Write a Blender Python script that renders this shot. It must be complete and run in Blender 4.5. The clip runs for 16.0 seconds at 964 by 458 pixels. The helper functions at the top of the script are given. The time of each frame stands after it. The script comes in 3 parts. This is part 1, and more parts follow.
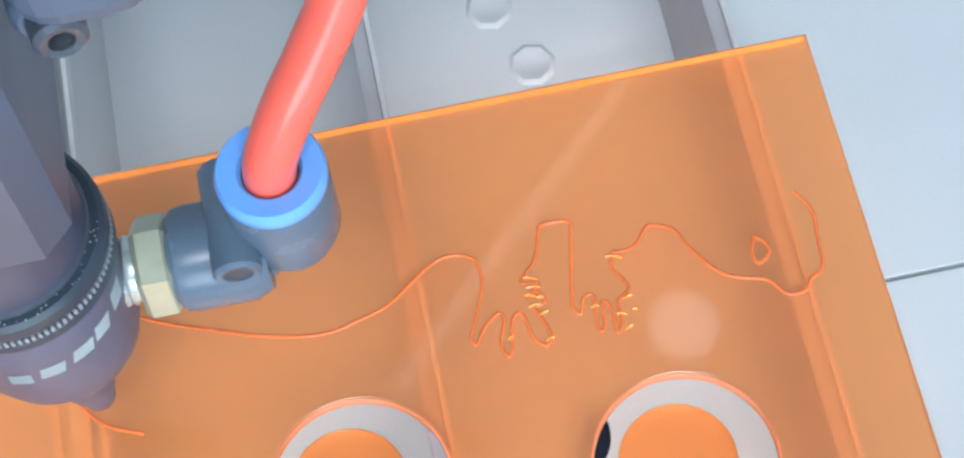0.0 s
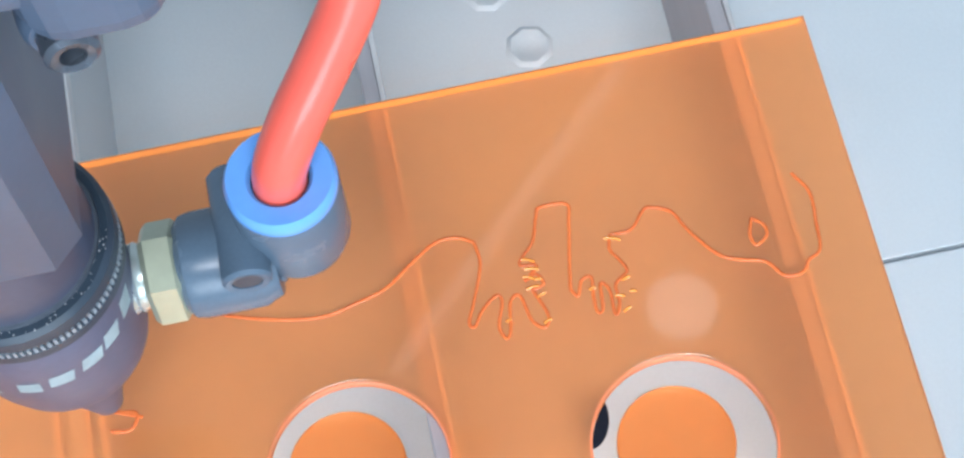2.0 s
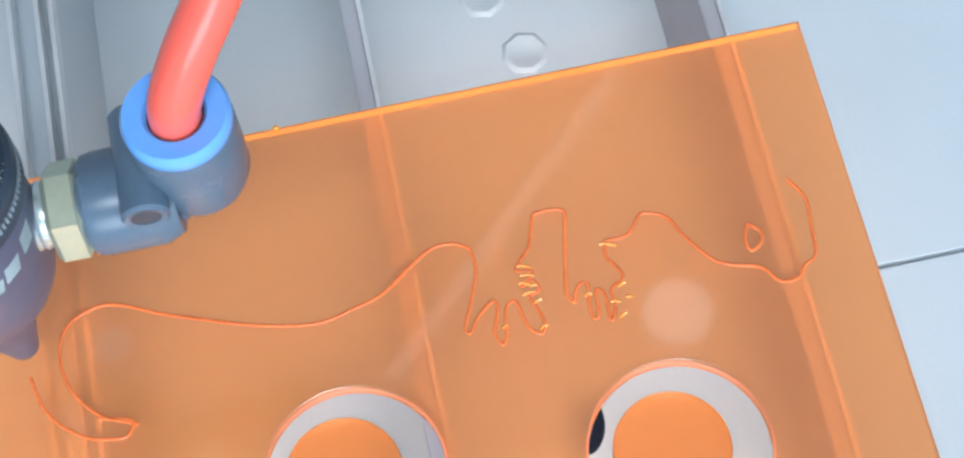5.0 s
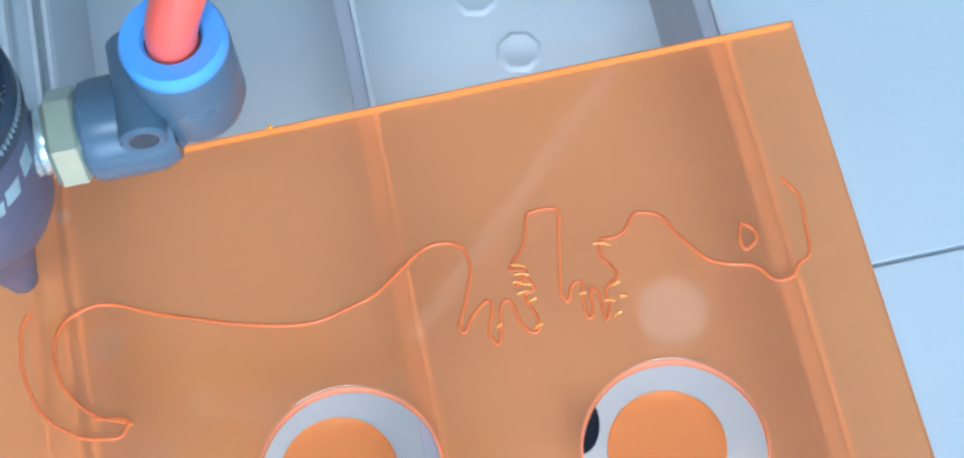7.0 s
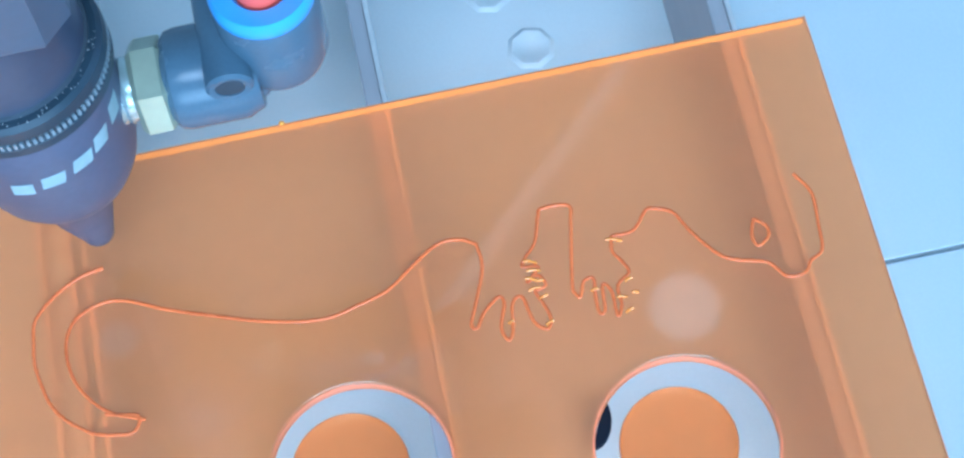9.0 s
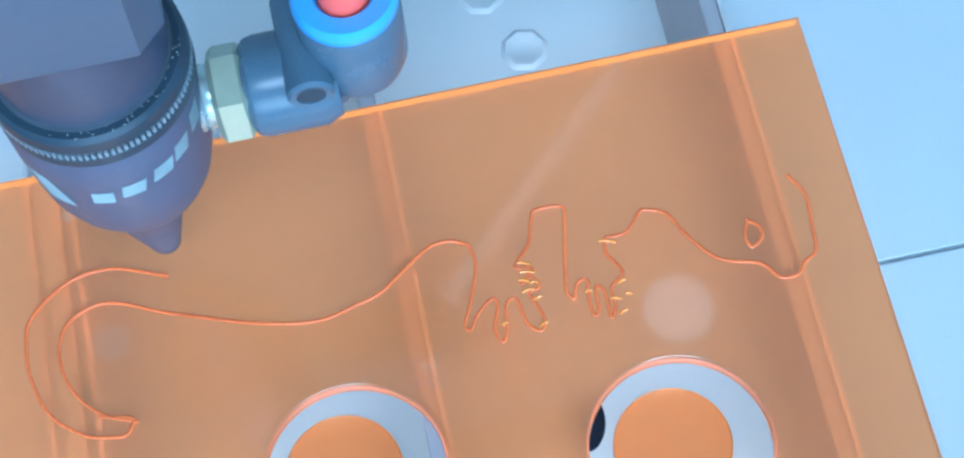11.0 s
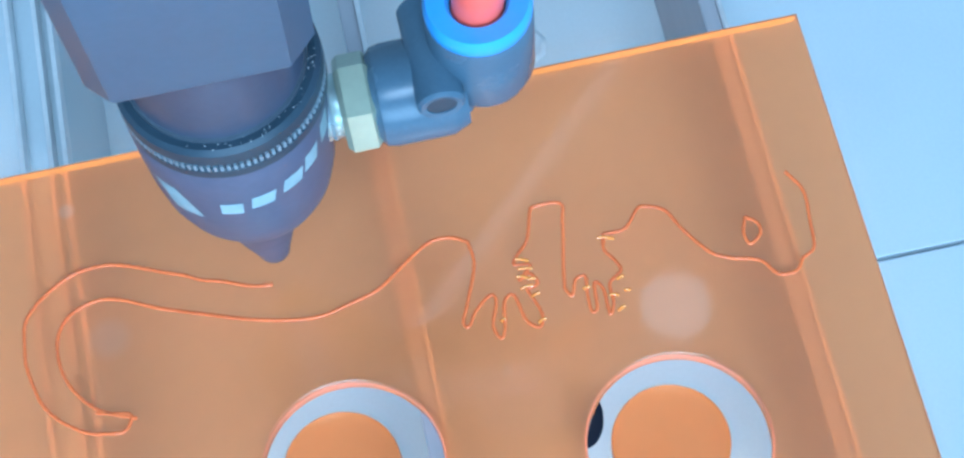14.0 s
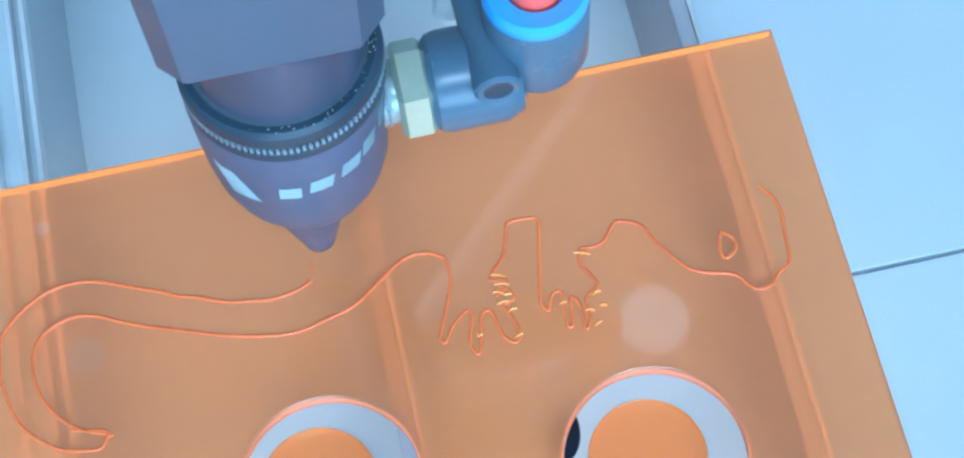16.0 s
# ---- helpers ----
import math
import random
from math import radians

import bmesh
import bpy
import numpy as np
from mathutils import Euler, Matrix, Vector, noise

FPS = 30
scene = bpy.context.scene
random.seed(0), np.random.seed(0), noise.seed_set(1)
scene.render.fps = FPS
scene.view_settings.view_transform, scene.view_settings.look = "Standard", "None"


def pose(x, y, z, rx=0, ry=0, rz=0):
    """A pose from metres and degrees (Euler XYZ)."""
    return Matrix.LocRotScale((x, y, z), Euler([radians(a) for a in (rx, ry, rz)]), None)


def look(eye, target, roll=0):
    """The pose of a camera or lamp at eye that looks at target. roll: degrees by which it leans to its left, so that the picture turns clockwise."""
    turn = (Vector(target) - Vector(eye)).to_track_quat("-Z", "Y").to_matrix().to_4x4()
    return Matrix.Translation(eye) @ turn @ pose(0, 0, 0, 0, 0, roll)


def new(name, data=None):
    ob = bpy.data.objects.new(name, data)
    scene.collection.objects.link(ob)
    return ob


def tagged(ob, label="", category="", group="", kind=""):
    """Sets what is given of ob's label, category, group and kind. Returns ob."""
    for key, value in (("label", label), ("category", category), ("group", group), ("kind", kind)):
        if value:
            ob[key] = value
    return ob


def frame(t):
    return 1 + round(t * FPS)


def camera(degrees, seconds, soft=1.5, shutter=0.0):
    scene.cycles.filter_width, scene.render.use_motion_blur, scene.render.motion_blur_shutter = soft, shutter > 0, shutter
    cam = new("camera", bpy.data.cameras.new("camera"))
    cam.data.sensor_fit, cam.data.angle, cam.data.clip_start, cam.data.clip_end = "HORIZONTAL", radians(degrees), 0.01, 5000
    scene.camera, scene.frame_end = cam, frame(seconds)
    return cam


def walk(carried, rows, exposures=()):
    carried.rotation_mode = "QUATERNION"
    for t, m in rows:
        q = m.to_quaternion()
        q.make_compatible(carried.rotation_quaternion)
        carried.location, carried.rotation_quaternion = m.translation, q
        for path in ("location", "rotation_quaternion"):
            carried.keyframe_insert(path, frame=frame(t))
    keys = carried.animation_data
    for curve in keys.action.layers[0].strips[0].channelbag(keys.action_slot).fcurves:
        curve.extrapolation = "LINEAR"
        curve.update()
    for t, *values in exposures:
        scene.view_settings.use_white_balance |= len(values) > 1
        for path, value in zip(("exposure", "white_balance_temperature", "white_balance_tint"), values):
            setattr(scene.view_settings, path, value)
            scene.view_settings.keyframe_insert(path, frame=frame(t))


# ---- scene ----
cam = camera(30.26, 16.0, soft=2.4, shutter=0.5)
walk(cam, [
    (0, look((-0.06603, -0.13506, 0.24504), (-0.05556, -0.00959, -0.02726), -7.153)),
    (0.5, look((-0.06602, -0.13506, 0.24512), (-0.05558, -0.01004, -0.02740), -7.240)),
    (1, look((-0.06605, -0.13505, 0.24506), (-0.05568, -0.00993, -0.02740), -7.327)),
    (1.5, look((-0.06589, -0.13494, 0.24505), (-0.05586, -0.01112, -0.02803), -7.513)),
    (2, look((-0.06611, -0.13507, 0.24502), (-0.05579, -0.01227, -0.02851), -7.266)),
    (2.5, look((-0.06611, -0.13497, 0.24500), (-0.05534, -0.01203, -0.02844), -7.069)),
    (3, look((-0.06611, -0.13500, 0.24503), (-0.05489, -0.01149, -0.02813), -6.955)),
    (3.5, look((-0.06605, -0.13505, 0.24518), (-0.05499, -0.01134, -0.02791), -6.986)),
    (4, look((-0.06599, -0.13503, 0.24509), (-0.05530, -0.01124, -0.02798), -7.229)),
    (6.5, look((-0.06622, -0.13505, 0.24521), (-0.05417, -0.01209, -0.02817), -6.629)),
    (7, look((-0.06604, -0.13506, 0.24511), (-0.05398, -0.01185, -0.02816), -6.729)),
    (7.5, look((-0.06601, -0.13501, 0.24514), (-0.05434, -0.01135, -0.02794), -6.895)),
    (8, look((-0.06593, -0.13489, 0.24489), (-0.05540, -0.01111, -0.02818), -7.338)),
    (8.5, look((-0.06604, -0.13487, 0.24483), (-0.05584, -0.01164, -0.02850), -7.479)),
    (9, look((-0.06596, -0.13496, 0.24500), (-0.05607, -0.01196, -0.02844), -7.622)),
    (11.5, look((-0.06599, -0.13491, 0.24483), (-0.05464, -0.01186, -0.02854), -7.100)),
    (12, look((-0.06604, -0.13488, 0.24483), (-0.05458, -0.01198, -0.02859), -6.968)),
    (12.5, look((-0.06601, -0.13484, 0.24481), (-0.05445, -0.01165, -0.02848), -6.942)),
    (13, look((-0.06601, -0.13500, 0.24507), (-0.05498, -0.01177, -0.02823), -7.195)),
    (13.5, look((-0.06598, -0.13493, 0.24494), (-0.05518, -0.01219, -0.02860), -7.262)),
    (14, look((-0.06615, -0.13492, 0.24477), (-0.05476, -0.01242, -0.02884), -7.034)),
    (14.5, look((-0.06610, -0.13496, 0.24508), (-0.05403, -0.01261, -0.02858), -6.743)),
    (15, look((-0.06603, -0.13486, 0.24483), (-0.05242, -0.01183, -0.02844), -6.150)),
    (15.5, look((-0.06608, -0.13496, 0.24509), (-0.05098, -0.01146, -0.02789), -5.625)),
    (16, look((-0.06599, -0.13495, 0.24512), (-0.05037, -0.01109, -0.02767), -5.474)),
], exposures=[
    (0.0, 0.1, 6250, 10), (4.0, 0.1, 6150, 9), (6.5, 0.02, 5650, 6), (7.0, -0.02, 5150, 2), (7.5, -0.02, 4700, -3), (8.0, -0.02, 4450, -5),
    (9.0, 0.0, 4450, -5), (12.0, 0.0, 4450, -6), (16.0, 0.02, 4450, -6)])

# the laser head's axis over the sheet: seconds, x, y
HEAD = [
    (0, -0.1154, -0.0403), (0.5, -0.1130, -0.0409), (1, -0.1105, -0.0417), (1.5, -0.1116, -0.0439), (2, -0.1145, -0.0437),
    (2.5, -0.1171, -0.0430), (3, -0.1194, -0.0415), (3.5, -0.1214, -0.0397), (4, -0.1231, -0.0372), (4.6, -0.1241, -0.0341),
    (5.25, -0.1248, -0.0305), (5.9, -0.1247, -0.0270), (6.5, -0.1243, -0.0240), (7, -0.1229, -0.0219), (7.5, -0.1204, -0.0198),
    (8, -0.1181, -0.0184), (8.5, -0.1157, -0.0175), (9, -0.1130, -0.0172), (9.6, -0.1099, -0.0175), (10.25, -0.1064, -0.0188),
    (10.9, -0.1030, -0.0203), (11.5, -0.0998, -0.0216), (12, -0.0974, -0.0229), (12.5, -0.0947, -0.0237), (13, -0.0921, -0.0248),
    (13.5, -0.0897, -0.0257), (14, -0.0870, -0.0261), (14.5, -0.0843, -0.0266), (15, -0.0815, -0.0264), (15.5, -0.0787, -0.0257),
    (16, -0.0765, -0.0242),
]
MM = 0.001

# ---------------------------------------------------------------- light
world = bpy.data.worlds.new("world")
scene.world = world
world.use_nodes = True
world.node_tree.nodes["Background"].inputs["Color"].default_value = (0.6, 0.75, 1.0, 1)
world.node_tree.nodes["Background"].inputs["Strength"].default_value = 0.15


def area(name, eye, target, sx, sy, watts, colour):
    data = bpy.data.lights.new(name, "AREA")
    data.shape, data.size, data.size_y, data.energy, data.color = "RECTANGLE", sx, sy, watts, colour
    ob = new(name, data)
    ob.matrix_world = look(eye, target)
    return ob


# cool light from the south, set in an assumed window out of view
area("south_light", (0.1, -1.98, 0.55), (0.1, 0, 0.55), 2.0, 1.0, 50, (0.80, 0.91, 1.0))
# overhead fill, added behind the camera to brighten bed and sheet
area("overhead_fill_light", (-0.1, -0.95, 1.92), (-0.1, -0.6, 0), 1.3, 0.7, 50, (0.97, 0.98, 1.0))


# ---------------------------------------------------------------- materials
def material(name, colour, rough=0.5, metal=0.0, spread=0.12, scale=60.0, bump=0.1, fine=900.0, stretch=(1, 1, 1),
             coat=0.0, rough_spread=0.1, transmission=0.0, ior=1.45):
    m = bpy.data.materials.new(name)
    m.use_nodes = True
    n, l = m.node_tree.nodes, m.node_tree.links
    b = n["Principled BSDF"]
    b.inputs["Metallic"].default_value = metal
    b.inputs["Coat Weight"].default_value = coat
    b.inputs["Transmission Weight"].default_value = transmission
    b.inputs["IOR"].default_value = ior
    co = n.new("ShaderNodeTexCoord")
    mp = n.new("ShaderNodeMapping")
    mp.inputs["Scale"].default_value = stretch
    l.new(co.outputs["Object"], mp.inputs["Vector"])
    big, small = n.new("ShaderNodeTexNoise"), n.new("ShaderNodeTexNoise")
    for t, s in ((big, scale), (small, fine)):
        t.inputs["Scale"].default_value = s
        t.inputs["Detail"].default_value = 5
        l.new(mp.outputs[0], t.inputs["Vector"])
    mix = n.new("ShaderNodeMath")
    mix.operation = "MULTIPLY_ADD"
    l.new(small.outputs[0], mix.inputs[0])
    mix.inputs[1].default_value = 0.4
    l.new(big.outputs[0], mix.inputs[2])
    ramp = n.new("ShaderNodeValToRGB")
    ramp.color_ramp.elements[0].position, ramp.color_ramp.elements[1].position = 0.45, 0.95
    ramp.color_ramp.elements[0].color = (*[c * (1 - spread) for c in colour], 1)
    ramp.color_ramp.elements[1].color = (*[min(1, c * (1 + spread)) for c in colour], 1)
    l.new(mix.outputs[0], ramp.inputs[0])
    l.new(ramp.outputs[0], b.inputs["Base Color"])
    rr = n.new("ShaderNodeMapRange")
    rr.inputs["To Min"].default_value, rr.inputs["To Max"].default_value = max(0, rough - rough_spread), min(1, rough + rough_spread)
    l.new(big.outputs[0], rr.inputs[0])
    l.new(rr.outputs[0], b.inputs["Roughness"])
    if bump:
        bp = n.new("ShaderNodeBump")
        bp.inputs["Strength"].default_value, bp.inputs["Distance"].default_value = bump, 0.0003
        l.new(small.outputs[0], bp.inputs["Height"])
        l.new(bp.outputs[0], b.inputs["Normal"])
    return m


def acrylic():
    """Orange cast acrylic: a milky tinted body under a clear glossy skin, with two hazy smudges."""
    m = material("orange_acrylic", (0.94, 0.42, 0.155), rough=0.30, rough_spread=0.05, spread=0.05, scale=18, bump=0.0, fine=300,
                 transmission=0.82, ior=1.49, coat=1.0)
    n, l = m.node_tree.nodes, m.node_tree.links
    b = n["Principled BSDF"]
    b.inputs["Coat Roughness"].default_value = 0.04
    b.inputs["Coat IOR"].default_value = 1.5
    base = b.inputs["Base Color"].links[0].from_socket
    co = n["Texture Coordinate"]
    for x, y, r, power in ((-0.1175, -0.0081, 0.0016, 0.5), (-0.1134, -0.0303, 0.0040, 0.22)):
        d = n.new("ShaderNodeVectorMath")
        d.operation = "DISTANCE"
        d.inputs[1].default_value = (x, y, 0)
        l.new(co.outputs["Object"], d.inputs[0])
        f = n.new("ShaderNodeMapRange")
        f.interpolation_type = "SMOOTHSTEP"
        f.inputs["From Min"].default_value, f.inputs["From Max"].default_value = r * 0.4, r
        f.inputs["To Min"].default_value, f.inputs["To Max"].default_value = power, 0
        l.new(d.outputs["Value"], f.inputs[0])
        mix = n.new("ShaderNodeMixRGB")
        mix.inputs[2].default_value = (0.9, 0.72, 0.6, 1)
        l.new(f.outputs[0], mix.inputs[0])
        l.new(base, mix.inputs[1])
        base = mix.outputs[0]
    l.new(base, b.inputs["Base Color"])
    return m


def glow(name, colour, strength):
    m = bpy.data.materials.new(name)
    m.use_nodes = True
    b = m.node_tree.nodes["Principled BSDF"]
    b.inputs["Base Color"].default_value = (*colour, 1)
    b.inputs["Emission Color"].default_value = (*colour, 1)
    b.inputs["Emission Strength"].default_value = strength
    return m


ACRYLIC = acrylic()
KERF = material("molten_cut_edge", (0.90, 0.19, 0.045), rough=0.3, spread=0.25, scale=120, bump=0.1, fine=2500, coat=0.35)
GLINT = material("glossy_glint_orange", (1.0, 0.33, 0.05), rough=0.2, spread=0.15, scale=300, bump=0.05, coat=0.6)
BED = material("white_powder_coated_steel", (0.55, 0.615, 0.66), rough=0.45, spread=0.06, scale=14, bump=0.06, fine=1500)
SEAM = material("seam_grey", (0.5, 0.57, 0.62), rough=0.8)
ALUMINIUM = material("brushed_aluminium", (0.62, 0.63, 0.64), rough=0.42, metal=0.6, spread=0.1, scale=40, stretch=(1, 0.05, 1), bump=0.15)
FROST = material("frosted_glow_and_rim_orange", (1.0, 0.42, 0.06), rough=0.6, spread=0.12, scale=150, bump=0.3)
FROST_RED = material("hole_edge_glow_red", (0.86, 0.36, 0.28), rough=0.5, spread=0.15, scale=150, bump=0.3)
# slat flank: grey aluminium with its purplish shade put into the colour
BLADE = material("shaded_grey_aluminium_flank", (0.41, 0.405, 0.435), rough=0.6, metal=0.15, spread=0.12, scale=40, stretch=(1, 0.05, 1), bump=0.12)
ALU_EDGE = material("bright_sawn_aluminium_edge", (0.76, 0.77, 0.78), rough=0.35, metal=0.4, spread=0.1, scale=80, bump=0.2)
ANODISED = material("dark_anodised_aluminium", (0.083, 0.122, 0.185), rough=0.4, metal=0.1, spread=0.10, scale=45, bump=0.03)
NECK = material("burnished_dark_sleeve", (0.085, 0.10, 0.155), rough=0.36, metal=0.35, spread=0.10, scale=60, bump=0.0)
CUP = material("grey_violet_anodised_nozzle", (0.108, 0.122, 0.19), rough=0.4, metal=0.15, spread=0.12, scale=60, bump=0.04)
BLACK = material("black_steel_and_bore_shade", (0.03, 0.05, 0.075), rough=0.42, metal=0.0, spread=0.2, scale=100)
PLASTIC = material("dark_moulded_plastic", (0.095, 0.145, 0.205), rough=0.26, spread=0.12, scale=70, bump=0.05, fine=2200)
BLUE = material("blue_release_collar", (0.15, 0.41, 0.97), rough=0.22, spread=0.08, scale=120, bump=0.05)
HOSE = material("red_polyurethane_hose", (0.9, 0.14, 0.10), rough=0.3, spread=0.04, scale=60, bump=0.0, coat=0.2)
NICKEL = material("nickel_plated_brass", (0.50, 0.55, 0.42), rough=0.34, metal=0.6, spread=0.1, scale=90, bump=0.06)
PLATED = material("bright_zinc_plating", (0.62, 0.72, 0.72), rough=0.28, metal=0.7, spread=0.1, scale=90, bump=0.05)
KNURL = material("pale_knurl", (0.26, 0.32, 0.37), rough=0.4, metal=0.2, spread=0.2, scale=200)
MARK = material("pale_cup_mark", (0.36, 0.47, 0.51), rough=0.5, spread=0.15, scale=300)
SCREW = material("blued_steel_screw", (0.11, 0.135, 0.17), rough=0.3, metal=0.5, spread=0.2, scale=120)
WALL = material("plain_wall_paint", (0.62, 0.64, 0.66), rough=0.9, spread=0.05, scale=3, bump=0.1, fine=80)
CONCRETE = material("grey_concrete", (0.30, 0.30, 0.29), rough=0.85, spread=0.15, scale=4, fine=60)
DARK = material("near_black", (0.015, 0.02, 0.035), rough=0.9)
DARK.node_tree.nodes["Principled BSDF"].inputs["Specular IOR Level"].default_value = 0.05


# ---------------------------------------------------------------- mesh helpers
def part(name, bm, mat, parent=None, label="", smooth=False, matrix=None, bevel=0.0):
    if bevel:
        bmesh.ops.bevel(bm, geom=[e for e in bm.edges if len(e.link_faces) == 2 and e.calc_face_angle(0) > 0.4], offset=bevel, segments=2, affect="EDGES")
        smooth = True
    bmesh.ops.recalc_face_normals(bm, faces=bm.faces)
    me = bpy.data.meshes.new(name)
    bm.to_mesh(me)
    bm.free()
    me.materials.append(mat)
    if smooth:
        for p in me.polygons:
            p.use_smooth = True
        me.set_sharp_from_angle(angle=radians(35))
    ob = new(name, me)
    if parent:
        ob.parent = parent
    if matrix is not None:
        ob.matrix_basis = matrix
    if label:
        ob["label"] = label
    return ob


def box(x0, y0, z0, x1, y1, z1, bevel=0.0, seg=2, bm=None):
    bm = bm or bmesh.new()
    r = bmesh.ops.create_cube(bm, size=1, matrix=Matrix.LocRotScale(((x0 + x1) / 2, (y0 + y1) / 2, (z0 + z1) / 2), None, (x1 - x0, y1 - y0, z1 - z0)))
    if bevel:
        es = {e for v in r["verts"] for e in v.link_edges}
        bmesh.ops.bevel(bm, geom=list(es), offset=bevel, segments=seg, affect="EDGES", profile=0.5)
    return bm


def lathe(profile, steps=64, bm=None, m=Matrix()):
    """A turned body about z, from (radius, height) pairs; radius 0 closes an end."""
    bm = bm or bmesh.new()
    rings = []
    for r, z in profile:
        if r <= 0:
            rings.append([bm.verts.new(m @ Vector((0, 0, z)))])
        else:
            rings.append([bm.verts.new(m @ Vector((r * math.cos(2 * math.pi * k / steps), r * math.sin(2 * math.pi * k / steps), z))) for k in range(steps)])
    for a, b in zip(rings, rings[1:]):
        for k in range(steps):
            q = [a[k % len(a)], a[(k + 1) % len(a)], b[(k + 1) % len(b)], b[k % len(b)]]
            q = list(dict.fromkeys(q))
            if len(q) > 2:
                bm.faces.new(q)
    return bm


def spline(points, steps=6):
    """Catmull-Rom through the points."""
    P = [Vector(p) for p in points]
    P = [2 * P[0] - P[1], *P, 2 * P[-1] - P[-2]]
    out = []
    for i in range(1, len(P) - 2):
        for k in range(steps):
            t = k / steps
            out.append(0.5 * ((2 * P[i]) + (P[i + 1] - P[i - 1]) * t + (2 * P[i - 1] - 5 * P[i] + 4 * P[i + 1] - P[i + 2]) * t * t
                              + (3 * P[i] - P[i - 1] - 3 * P[i + 1] + P[i + 2]) * t ** 3))
    out.append(P[-2])
    return out


def sweep(path, radius, steps=20, bm=None):
    """A round tube along a path of 3D points, closed at both ends."""
    bm = bm or bmesh.new()
    rings, n = [], Vector((0, 1, 0))
    for i, p in enumerate(path):
        d = (path[min(i + 1, len(path) - 1)] - path[max(i - 1, 0)]).normalized()
        n = (n - d * n.dot(d)).normalized()
        b = d.cross(n)
        rings.append([bm.verts.new(p + radius * (math.cos(2 * math.pi * k / steps) * n + math.sin(2 * math.pi * k / steps) * b)) for k in range(steps)])
    for a, b in zip(rings, rings[1:]):
        for k in range(steps):
            bm.faces.new((a[k], a[(k + 1) % steps], b[(k + 1) % steps], b[k]))
    bm.faces.new(rings[0])
    bm.faces.new(rings[-1][::-1])
    return bm


def groove(path, width, top, depth, bm=None):
    """A narrow molten seam along a path in the plane: a rounded lip over a wall going down."""
    bm = bm or bmesh.new()
    rows, w = [], width / 2
    section = [(-w * 0.5, -depth), (-w, 0.00001), (-w * 0.75, top * 0.6), (-w * 0.35, top * 0.95), (w * 0.35, top * 0.95), (w * 0.75, top * 0.6), (w, 0.00001), (w * 0.5, -depth)]
    for i, p in enumerate(path):
        d = path[min(i + 1, len(path) - 1)] - path[max(i - 1, 0)]
        d = Vector((d.x, d.y, 0)).normalized()
        s = Vector((-d.y, d.x, 0))
        rows.append([bm.verts.new(Vector((p.x, p.y, 0)) + s * a + Vector((0, 0, z))) for a, z in section])
    k = len(section)
    for a, b in zip(rows, rows[1:]):
        for j in range(k):
            bm.faces.new((a[j], a[(j + 1) % k], b[(j + 1) % k], b[j]))
    bm.faces.new(rows[0])
    bm.faces.new(rows[-1][::-1])
    return bm


# ---------------------------------------------------------------- the room
ROOM = 2.0
BED_Z = -41.0 * MM


